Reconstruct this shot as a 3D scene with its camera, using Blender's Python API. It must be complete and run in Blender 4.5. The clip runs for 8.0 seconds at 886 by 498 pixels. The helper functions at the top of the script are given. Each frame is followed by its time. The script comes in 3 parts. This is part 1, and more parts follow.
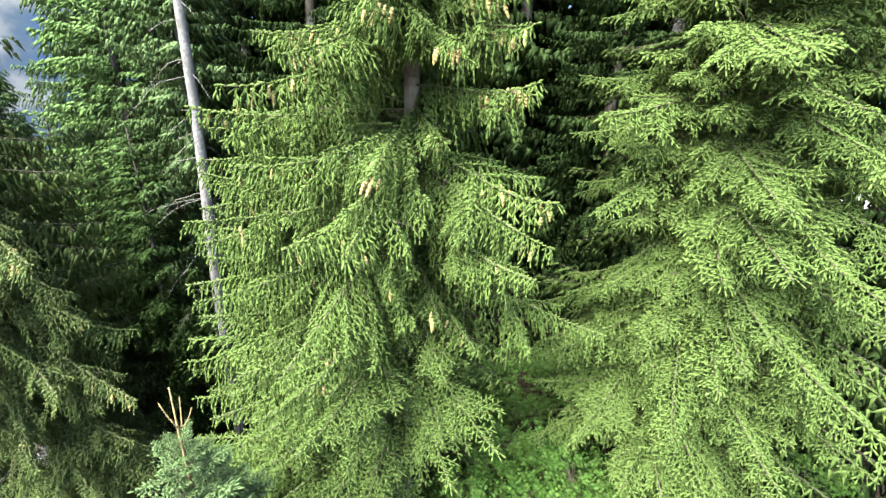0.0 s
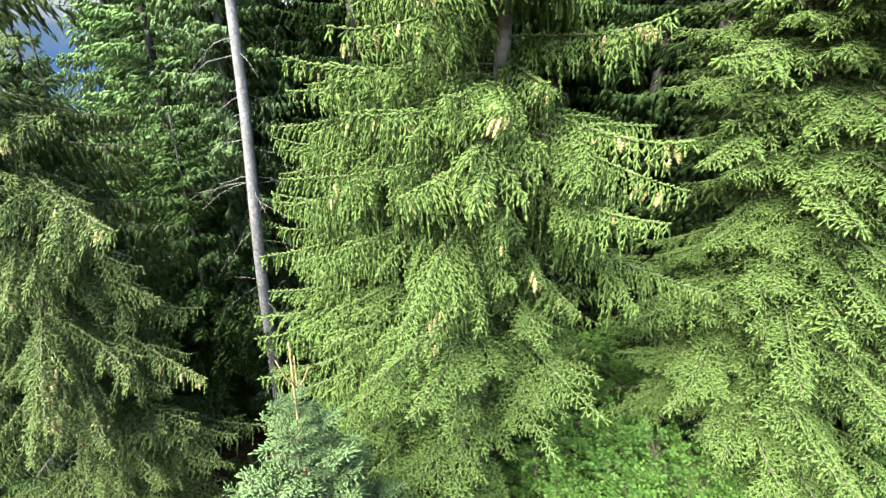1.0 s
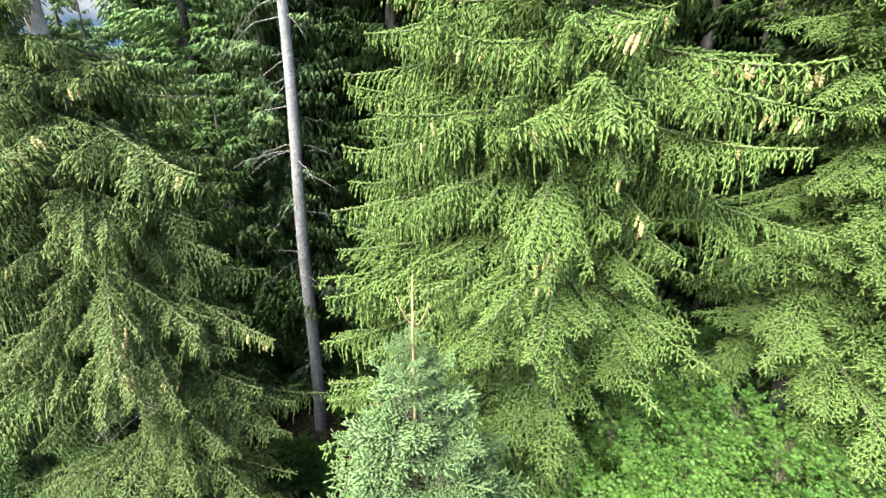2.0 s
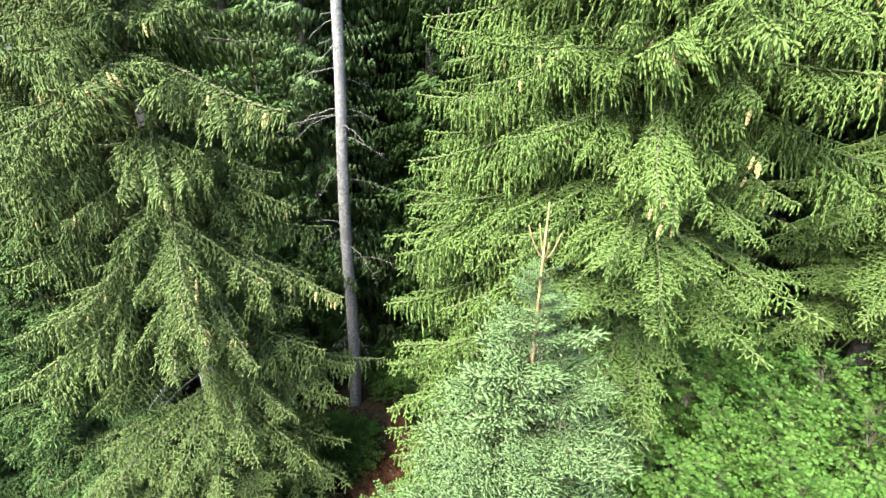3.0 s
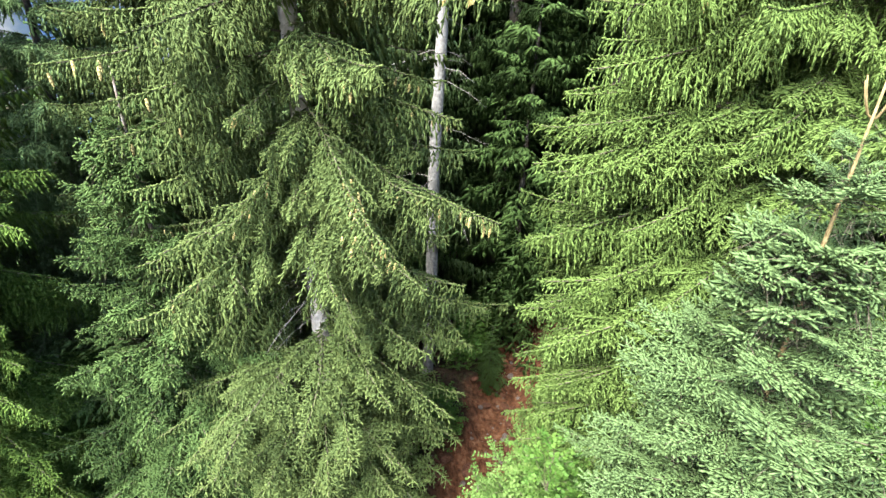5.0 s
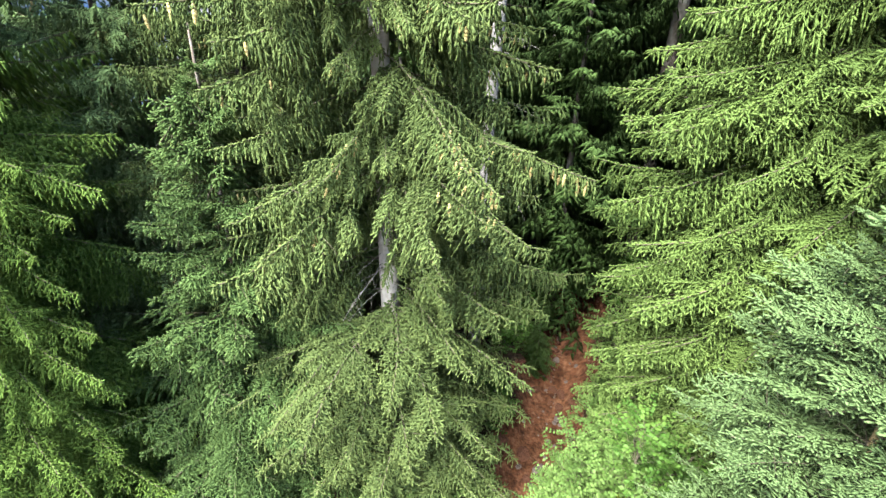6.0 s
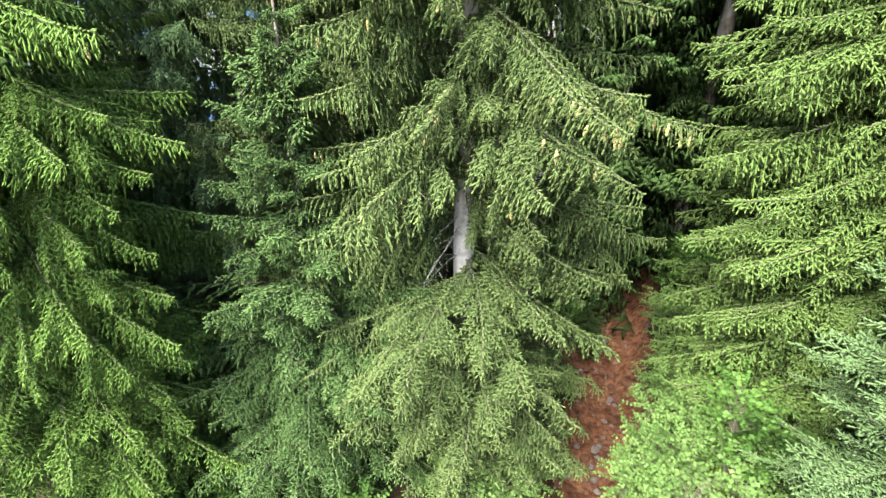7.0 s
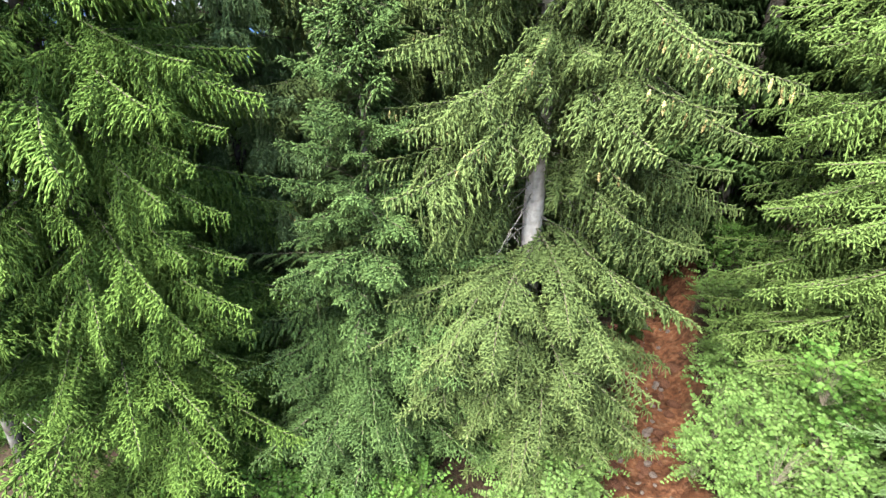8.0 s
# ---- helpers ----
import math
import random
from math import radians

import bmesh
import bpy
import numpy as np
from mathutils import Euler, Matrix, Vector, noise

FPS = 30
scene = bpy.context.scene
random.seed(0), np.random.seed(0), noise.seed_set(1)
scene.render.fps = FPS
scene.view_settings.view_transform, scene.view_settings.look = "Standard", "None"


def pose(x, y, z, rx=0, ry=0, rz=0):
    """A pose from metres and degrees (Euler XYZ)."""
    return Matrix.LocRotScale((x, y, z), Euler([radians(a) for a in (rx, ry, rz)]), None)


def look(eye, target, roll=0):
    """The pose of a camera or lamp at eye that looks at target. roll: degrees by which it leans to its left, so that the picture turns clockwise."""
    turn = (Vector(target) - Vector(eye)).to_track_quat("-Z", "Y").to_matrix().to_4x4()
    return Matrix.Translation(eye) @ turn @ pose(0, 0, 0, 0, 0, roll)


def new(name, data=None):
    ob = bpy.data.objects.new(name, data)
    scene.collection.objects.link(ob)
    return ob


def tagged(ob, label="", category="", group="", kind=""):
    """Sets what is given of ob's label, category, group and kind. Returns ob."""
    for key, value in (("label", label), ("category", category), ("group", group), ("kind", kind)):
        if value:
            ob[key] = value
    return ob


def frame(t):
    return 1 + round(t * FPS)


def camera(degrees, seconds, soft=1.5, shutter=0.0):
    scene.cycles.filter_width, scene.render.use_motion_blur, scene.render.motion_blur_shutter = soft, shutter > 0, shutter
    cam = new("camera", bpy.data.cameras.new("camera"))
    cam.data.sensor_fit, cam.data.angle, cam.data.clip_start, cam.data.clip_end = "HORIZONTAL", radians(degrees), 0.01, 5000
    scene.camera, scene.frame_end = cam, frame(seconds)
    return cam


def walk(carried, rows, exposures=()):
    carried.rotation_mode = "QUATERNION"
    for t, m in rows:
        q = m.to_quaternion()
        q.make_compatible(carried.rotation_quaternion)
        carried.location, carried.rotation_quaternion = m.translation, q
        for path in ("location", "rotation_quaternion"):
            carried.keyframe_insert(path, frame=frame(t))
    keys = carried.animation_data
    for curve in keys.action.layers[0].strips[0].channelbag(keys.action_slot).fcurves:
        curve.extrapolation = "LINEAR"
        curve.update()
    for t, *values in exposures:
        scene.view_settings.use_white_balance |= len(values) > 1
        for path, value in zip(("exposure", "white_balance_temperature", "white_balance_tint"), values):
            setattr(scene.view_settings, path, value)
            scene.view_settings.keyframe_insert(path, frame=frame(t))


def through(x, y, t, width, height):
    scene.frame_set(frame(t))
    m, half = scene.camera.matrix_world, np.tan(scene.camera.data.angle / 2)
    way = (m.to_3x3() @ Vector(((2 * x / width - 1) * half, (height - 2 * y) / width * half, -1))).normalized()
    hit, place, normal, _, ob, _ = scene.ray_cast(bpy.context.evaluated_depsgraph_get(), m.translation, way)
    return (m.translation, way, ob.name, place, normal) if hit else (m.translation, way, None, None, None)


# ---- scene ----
cam = camera(85.8, 8.0)
METRES, EYE, TILT, LEAN, TURN = 10.0, 11.5, -22.4, -2.35, 0.0
ROWS = [
    (0.0, 0.0, 0.0, 0.0, -0.0, 0.0, 0.0),
    (0.5, -0.0587, 0.0112, -0.0253, 0.12, 0.26, 0.55),
    (1.0, -0.1161, 0.0234, -0.0512, 0.25, 0.29, 1.08),
    (1.5, -0.1724, 0.0364, -0.078, 0.39, 0.02, 1.38),
    (3.0, -0.336, 0.0752, -0.1544, 0.55, -1.57, 1.0),
    (3.5, -0.3911, 0.0871, -0.1788, 0.49, -1.83, 0.53),
    (4.0, -0.4464, 0.0996, -0.2032, 0.38, -1.94, 0.12),
    (5.5, -0.6158, 0.1361, -0.2804, 0.49, -1.74, 0.25),
    (6.0, -0.6734, 0.1483, -0.306, 0.85, -1.83, 0.5),
    (6.5, -0.7305, 0.1611, -0.3326, 1.2, -1.96, 0.71),
    (7.0, -0.787, 0.1729, -0.3581, 1.38, -2.1, 0.77),
    (7.5, -0.8421, 0.1842, -0.3827, 1.43, -2.17, 0.59),
    (8.0, -0.8934, 0.1944, -0.4048, 1.35, -2.18, 0.35),
]
walk(cam, [(t, pose(0, 0, EYE, TILT, LEAN, TURN) @ pose(METRES * x, METRES * y, METRES * z, 90 + pitch, roll, yaw)) for t, x, y, z, yaw, pitch, roll in ROWS])

# ---- light ----
world = bpy.data.worlds.new("overcast_sky")
scene.world = world
world.use_nodes = True
wn, wl = world.node_tree.nodes, world.node_tree.links
sky = wn.new("ShaderNodeTexSky")
sky.sky_type, sky.sun_disc = "NISHITA", False
sky.sun_elevation, sky.sun_rotation = radians(49.9), radians(222.5)
sky.air_density, sky.dust_density, sky.ozone_density = 1.0, 1.0, 1.0
wn["Background"].inputs["Strength"].default_value = 0.1
wl.new(sky.outputs["Color"], wn["Background"].inputs["Color"])
sun = new("sun", bpy.data.lights.new("sun", "SUN"))
sun.data.energy, sun.data.angle, sun.data.color = 4.2, radians(46), (1.0, 0.97, 0.9)
sun.matrix_world = look((-33, -36, 58), (0, 0, 0))
scene.view_settings.exposure = 3.65


# ---- materials ----
def material(name, rough=0.6):
    m = bpy.data.materials.new(name)
    m.use_nodes = True
    n = m.node_tree.nodes
    n["Principled BSDF"].inputs["Roughness"].default_value = rough
    return m, n, m.node_tree.links, n["Principled BSDF"]


def ramp(n, stops):
    r = n.new("ShaderNodeValToRGB")
    e = r.color_ramp.elements
    while len(e) < len(stops):
        e.new(0.5)
    for el, (p, c) in zip(e, stops):
        el.position, el.color = p, (*c, 1)
    return r


def noise_node(n, l, scale, detail=4.0, coord="Object"):
    co = n.new("ShaderNodeTexCoord")
    t = n.new("ShaderNodeTexNoise")
    t.inputs["Scale"].default_value, t.inputs["Detail"].default_value = scale, detail
    l.new(co.outputs[coord], t.inputs["Vector"])
    return t


def math_node(n, l, op, a, b):
    m = n.new("ShaderNodeMath")
    m.operation = op
    for i, v in enumerate((a, b)):
        if isinstance(v, (int, float)):
            m.inputs[i].default_value = v
        else:
            l.new(v, m.inputs[i])
    return m.outputs[0]


def leaf_material(name, dark, mid, light, through=0.36, rough=0.6):
    """Leaves or needles: each shoot and each bough with a tone of its own, light passing through."""
    m, n, l, p = material(name, rough)
    geo, info = n.new("ShaderNodeNewGeometry"), n.new("ShaderNodeObjectInfo")
    t = noise_node(n, l, 2.3, 3)
    grain = noise_node(n, l, 140, 2)
    a = math_node(n, l, "MULTIPLY", geo.outputs["Random Per Island"], 0.3)
    b = math_node(n, l, "MULTIPLY", info.outputs["Random"], 0.25)
    c = math_node(n, l, "ADD", math_node(n, l, "MULTIPLY", t.outputs["Fac"], 0.45), math_node(n, l, "MULTIPLY", grain.outputs["Fac"], 0.7))
    v = math_node(n, l, "SUBTRACT", math_node(n, l, "ADD", math_node(n, l, "ADD", a, b), c), 0.22)
    bump = n.new("ShaderNodeBump")
    bump.inputs["Strength"].default_value, bump.inputs["Distance"].default_value = 0.5, 0.005
    l.new(grain.outputs["Fac"], bump.inputs["Height"])
    l.new(bump.outputs[0], p.inputs["Normal"])
    r = ramp(n, [(0.2, dark), (0.55, mid), (0.95, light)])
    l.new(v, r.inputs[0])
    l.new(r.outputs[0], p.inputs["Base Color"])
    p.inputs["Specular IOR Level"].default_value = 0.05
    tr, mix = n.new("ShaderNodeBsdfTranslucent"), n.new("ShaderNodeMixShader")
    l.new(r.outputs[0], tr.inputs["Color"])
    mix.inputs[0].default_value = through
    l.new(p.outputs[0], mix.inputs[1])
    l.new(tr.outputs[0], mix.inputs[2])
    l.new(mix.outputs[0], n["Material Output"].inputs["Surface"])
    return m


def bark_material(name, dark, light, scale=9.0, patch=None):
    m, n, l, p = material(name, 0.9)
    p.inputs["Specular IOR Level"].default_value = 0.1
    t = noise_node(n, l, scale, 8)
    r = ramp(n, [(0.3, dark), (0.7, light)])
    l.new(t.outputs["Fac"], r.inputs[0])
    out = r.outputs[0]
    if patch:
        t2 = noise_node(n, l, 2.2, 5)
        k = ramp(n, [(0.5, (0, 0, 0)), (0.62, (1, 1, 1))])
        l.new(t2.outputs["Fac"], k.inputs[0])
        mx = n.new("ShaderNodeMix")
        mx.data_type = "RGBA"
        l.new(k.outputs[0], mx.inputs["Factor"])
        l.new(out, mx.inputs["A"])
        mx.inputs["B"].default_value = (*patch, 1)
        out = mx.outputs["Result"]
    l.new(out, p.inputs["Base Color"])
    bump = n.new("ShaderNodeBump")
    bump.inputs["Strength"].default_value, bump.inputs["Distance"].default_value = 0.6, 0.02
    t3 = noise_node(n, l, 28, 6)
    l.new(t3.outputs["Fac"], bump.inputs["Height"])
    l.new(bump.outputs[0], p.inputs["Normal"])
    return m


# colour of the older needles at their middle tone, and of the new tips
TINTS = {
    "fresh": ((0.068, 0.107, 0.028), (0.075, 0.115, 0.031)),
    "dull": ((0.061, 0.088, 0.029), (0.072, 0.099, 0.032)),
    # forest shade put into the needle colour, for trees in the dark gaps
    "shaded": ((0.026, 0.046, 0.014), (0.029, 0.051, 0.016)),
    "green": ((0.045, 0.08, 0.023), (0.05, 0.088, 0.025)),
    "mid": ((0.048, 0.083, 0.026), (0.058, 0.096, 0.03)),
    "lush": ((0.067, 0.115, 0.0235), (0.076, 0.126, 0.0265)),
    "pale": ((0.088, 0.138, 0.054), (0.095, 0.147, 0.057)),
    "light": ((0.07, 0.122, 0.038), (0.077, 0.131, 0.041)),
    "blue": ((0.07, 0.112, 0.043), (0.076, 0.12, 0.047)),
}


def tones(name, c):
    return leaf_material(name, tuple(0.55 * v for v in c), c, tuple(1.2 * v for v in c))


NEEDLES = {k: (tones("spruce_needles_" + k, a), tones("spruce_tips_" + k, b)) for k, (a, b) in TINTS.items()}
LEAF = leaf_material("shrub_leaf", (0.016, 0.043, 0.009), (0.035, 0.079, 0.015), (0.067, 0.117, 0.025), 0.4, 0.4)
LEAF_LIGHT = leaf_material("shrub_leaf_light", (0.034, 0.07, 0.017), (0.063, 0.11, 0.028), (0.095, 0.148, 0.044), 0.4, 0.4)
LEAF_YELLOW = leaf_material("shrub_leaf_yellow", (0.048, 0.102, 0.015), (0.096, 0.132, 0.018), (0.144, 0.138, 0.021), 0.4, 0.45)
TWIG = bark_material("twig_bark", (0.03, 0.026, 0.017), (0.075, 0.066, 0.048), 14)
BARK = bark_material("spruce_bark", (0.04, 0.032, 0.025), (0.1, 0.086, 0.072), 9, (0.13, 0.12, 0.105))
# darker copy of the bark, with the forest's shade put into its colour
BARK_SHADED = bark_material("spruce_bark_shaded", (0.0135, 0.0114, 0.009), (0.039, 0.0345, 0.0285), 9, (0.06, 0.06, 0.054))
SNAG = bark_material("pale_dead_bark", (0.07, 0.067, 0.062), (0.19, 0.184, 0.175), 16, (0.1, 0.098, 0.092))
DEADTWIG = bark_material("dead_twig", (0.0765, 0.0714, 0.0638), (0.153, 0.143, 0.128), 16)
PALE = bark_material("pale_flaking_bark", (0.15, 0.138, 0.124), (0.28, 0.262, 0.242), 12, (0.19, 0.18, 0.166))
STEM = bark_material("young_stem", (0.085, 0.063, 0.028), (0.145, 0.115, 0.056), 16)
CONE = bark_material("spruce_cone", (0.13, 0.108, 0.042), (0.22, 0.185, 0.08), 40)
STONE = bark_material("grey_stone", (0.045, 0.034, 0.028), (0.1, 0.082, 0.07), 6)
CLOD = bark_material("red_earth_clod", (0.03, 0.013, 0.0075), (0.08, 0.037, 0.021), 12)

# ---- ground ----
TAU = 2 * math.pi


def smooth(a, b, x):
    t = min(1.0, max(0.0, (x - a) / (b - a)))
    return t * t * (3 - 2 * t)


def gully_x(y):
    return -5.1 + 0.37 * (y - 6.0) + 0.12 * math.sin(y * 0.9)


def ground_z(x, y):
    """Hillside: a bank to the east, a gully running away from the camera, the valley beyond."""
    e = min(8.0, max(0.0, x + 3.2))
    z = 0.42 * e - 0.022 * e * e
    z += -0.6 - 0.14 * (min(y, 7.5) - 6.0) + 0.16 * max(0.0, min(y, 40.0) - 7.5)
    r = math.hypot(x, y)
    if r > 26:
        z -= 0.4 * (r - 26)
    if x < -8:
        z += 0.1 * max(-20.0, x + 8)
    z = max(z, -420.0)
    d = abs(x - gully_x(y))
    z -= 0.5 * (1 - smooth(0.3, 1.2, d)) * smooth(2.0, 4.0, y) * (1 - smooth(14, 18, y))
    z += 0.17 * (1 - smooth(1.0, 2.2, d)) * noise.noise((x * 3.1, y * 3.1, 1.7))
    far = smooth(30, 60, r)
    z += 0.12 * (1 - far) * noise.noise((x * 0.6, y * 0.6, 3.1)) + 0.05 * (1 - far) * noise.noise((x * 2.3, y * 2.3, 7.7))
    return z


def mesh_from(name, verts, faces, mats=(), index=None, smoothed=True):
    me = bpy.data.meshes.new(name)
    me.from_pydata([tuple(v) for v in verts], [], [tuple(int(i) for i in f) for f in faces])
    for m in mats:
        me.materials.append(m)
    if index is not None:
        me.polygons.foreach_set("material_index", np.asarray(index, dtype=np.int32))
    if smoothed:
        me.polygons.foreach_set("use_smooth", np.ones(len(me.polygons), dtype=bool))
    me.update()
    return me


def ground_material():
    m, n, l, p = material("forest_soil", 0.95)
    p.inputs["Specular IOR Level"].default_value = 0.1
    co = n.new("ShaderNodeTexCoord")
    sep = n.new("ShaderNodeSeparateXYZ")
    l.new(co.outputs["Object"], sep.inputs[0])
    wob = noise_node(n, l, 0.9, 5)
    fine = noise_node(n, l, 9, 8)
    red = ramp(n, [(0.3, (0.032, 0.014, 0.008)), (0.52, (0.074, 0.031, 0.0145)), (0.75, (0.11, 0.062, 0.036))])
    litter = ramp(n, [(0.35, (0.011, 0.008, 0.005)), (0.52, (0.022, 0.014, 0.009)), (0.68, (0.016, 0.022, 0.008))])
    l.new(fine.outputs["Fac"], red.inputs[0])
    l.new(fine.outputs["Fac"], litter.inputs[0])
    mx_red = n.new("ShaderNodeMix")
    mx_red.data_type, mx_red.blend_type = "RGBA", "MULTIPLY"
    mx_red.inputs["Factor"].default_value = 1.0
    patches = ramp(n, [(0.36, (0.45, 0.42, 0.4)), (0.55, (1, 1, 1)), (0.7, (1.25, 1.3, 1.3))])
    l.new(noise_node(n, l, 2.6, 6).outputs["Fac"], patches.inputs[0])
    l.new(red.outputs[0], mx_red.inputs["A"])
    l.new(patches.outputs[0], mx_red.inputs["B"])
    line = math_node(n, l, "MULTIPLY", math_node(n, l, "ADD", sep.outputs[1], -6.0), 0.37)
    d = math_node(n, l, "ABSOLUTE", math_node(n, l, "SUBTRACT", math_node(n, l, "ADD", sep.outputs[0], 5.1), line), 0)
    d = math_node(n, l, "ADD", d, math_node(n, l, "MULTIPLY", wob.outputs["Fac"], 1.6))
    d = math_node(n, l, "ADD", d, math_node(n, l, "MULTIPLY", math_node(n, l, "MAXIMUM", math_node(n, l, "ADD", sep.outputs[1], -13.4), 0.0), 0.7))
    k = ramp(n, [(0.48, (1, 1, 1)), (0.6, (0, 0, 0))])
    l.new(math_node(n, l, "MULTIPLY", d, 0.3), k.inputs[0])
    mx = n.new("ShaderNodeMix")
    mx.data_type = "RGBA"
    l.new(k.outputs[0], mx.inputs["Factor"])
    l.new(litter.outputs[0], mx.inputs["A"])
    l.new(mx_red.outputs["Result"], mx.inputs["B"])
    away = n.new("ShaderNodeVectorMath")
    away.operation = "LENGTH"
    l.new(co.outputs["Object"], away.inputs[0])
    woods = ramp(n, [(0.0, (0, 0, 0)), (1.0, (1, 1, 1))])
    l.new(math_node(n, l, "MULTIPLY", math_node(n, l, "ADD", away.outputs["Value"], -24.0), 0.05), woods.inputs[0])
    mg = n.new("ShaderNodeMix")
    mg.data_type = "RGBA"
    l.new(woods.outputs[0], mg.inputs["Factor"])
    l.new(mx.outputs["Result"], mg.inputs["A"])
    mg.inputs["B"].default_value = (0.014, 0.03, 0.012, 1)
    l.new(mg.outputs["Result"], p.inputs["Base Color"])
    bump = n.new("ShaderNodeBump")
    bump.inputs["Strength"].default_value, bump.inputs["Distance"].default_value = 0.8, 0.06
    l.new(fine.outputs["Fac"], bump.inputs["Height"])
    l.new(bump.outputs[0], p.inputs["Normal"])
    return m


def grid_line(lo, hi, step, far):
    mid = list(np.arange(lo, hi + 1e-6, step))
    out, d = [], step
    x = hi
    while x < far:
        d *= 1.35
        x += d
        out.append(x)
    left, d, x = [], step, lo
    while x > -far:
        d *= 1.35
        x -= d
        left.append(x)
    return left[::-1] + mid + out


GX, GY = grid_line(-15, 6, 0.22, 3000), grid_line(1, 17, 0.22, 3000)
gv = [(x, y, ground_z(x, y)) for y in GY for x in GX]
W = len(GX)
gf = [(j * W + i, j * W + i + 1, (j + 1) * W + i + 1, (j + 1) * W + i) for j in range(len(GY) - 1) for i in range(W - 1)]
ground = new("ground", mesh_from("ground", gv, gf, [ground_material()]))
tagged(ground, "forest hillside with brown litter and a red earth gully", "ground", kind="structure")


# ---- tree parts ----
def unit(v):
    return v / np.maximum(np.linalg.norm(v, axis=-1, keepdims=True), 1e-9)


def spindles(base, way, length, radius, rng, sides=3, whole=True):
    """Needle-clad shoots, one for each base point: blunt round fingers."""
    n = len(base)
    way = unit(way)
    ref = np.where(np.abs(way[:, 2:3]) < 0.9, np.array([[0, 0, 1.0]]), np.array([[1.0, 0, 0]]))
    u = unit(np.cross(way, ref))
    v = np.cross(way, u)
    ang = rng.uniform(0, TAU, n)
    L = length[:, None]

    def out(turn):
        return u * np.cos(ang + turn)[:, None] + v * np.sin(ang + turn)[:, None]

    blunt = 0.7 if whole else 0.12
    ring = [base + way * L * blunt + out(TAU * k / sides) * radius[:, None] for k in range(sides)]
    verts = np.stack([base - way * L * 0.32, *ring, base + way * L], axis=1).reshape(-1, 3)
    pattern = [(sides + 1, 1 + k, 1 + (k + 1) % sides) for k in range(sides)]
    if whole:
        pattern += [(0, 1 + (k + 1) % sides, 1 + k) for k in range(sides)]
    faces = (np.array(pattern)[None] + (sides + 2) * np.arange(n)[:, None, None]).reshape(-1, 3)
    owner = np.repeat(np.arange(n), len(pattern))
    return verts, faces, owner


def spike(p0, p1, p2, r):
    """A thin twig with one bend."""
    t = unit(p2 - p0)
    u = unit(np.cross(t, np.array([0.3, 0.2, 1.0])))
    v = np.cross(t, u)
    ring = [u, -0.5 * u + 0.87 * v, -0.5 * u - 0.87 * v]
    verts = [p0 + k * r for k in ring] + [p1 + k * r * 0.7 for k in ring] + [p2]
    return verts, [(0, 1, 4, 3), (1, 2, 5, 4), (2, 0, 3, 5), (3, 4, 6), (4, 5, 6), (5, 3, 6)]


def tube(points, radii, sides=6):
    """A tapered tube along points, closed at the tip."""
    pts = np.asarray(points, float)
    t = unit(np.gradient(pts, axis=0))
    ref = np.array([0, 0, 1.0]) if abs(t[0][2]) < 0.8 else np.array([1.0, 0, 0])
    u = unit(np.cross(t, ref))
    v = np.cross(t, u)
    verts, faces = [], []
    for i, p in enumerate(pts):
        for k in range(sides):
            a = TAU * k / sides
            verts.append(p + (u[i] * math.cos(a) + v[i] * math.sin(a)) * radii[i])
    for i in range(len(pts) - 1):
        for k in range(sides):
            a, b = i * sides + k, i * sides + (k + 1) % sides
            faces.append((a, b, b + sides, a + sides))
    faces.append(tuple((len(pts) - 1) * sides + k for k in range(sides)))
    return verts, faces


def joined(pieces):
    verts, faces = [], []
    for v, f in pieces:
        o = len(verts)
        verts.extend(v)
        faces.extend(tuple(i + o for i in q) for q in f)
    return verts, faces


STYLE = {
    # rise, sag, lift of the bough; its side boughs; forward sweep, side spread and hang of twigs; their greatest length; droop of shoots
    "comb": dict(rise=0.2, sag=0.6, lift=0.38, forks=5, sweep=0.75, spread=0.75, hang=1.5, twig=0.42, droop=0.75),
    "fan": dict(rise=0.2, sag=0.52, lift=0.3, forks=6, sweep=0.85, spread=1.0, hang=0.62, twig=0.43, droop=0.22),
    "young": dict(rise=0.42, sag=0.26, lift=0.14, forks=5, sweep=0.8, spread=1.0, hang=0.14, twig=0.36, droop=0.02),
}
# step between side twigs, gap between shoots, length and radius of a shoot
LEVEL = {"fine": (0.08, 0.046, 0.1, 0.0132), "coarse": (0.18, 0.13, 0.21, 0.034), "rough": (0.34, 0.26, 0.42, 0.07)}


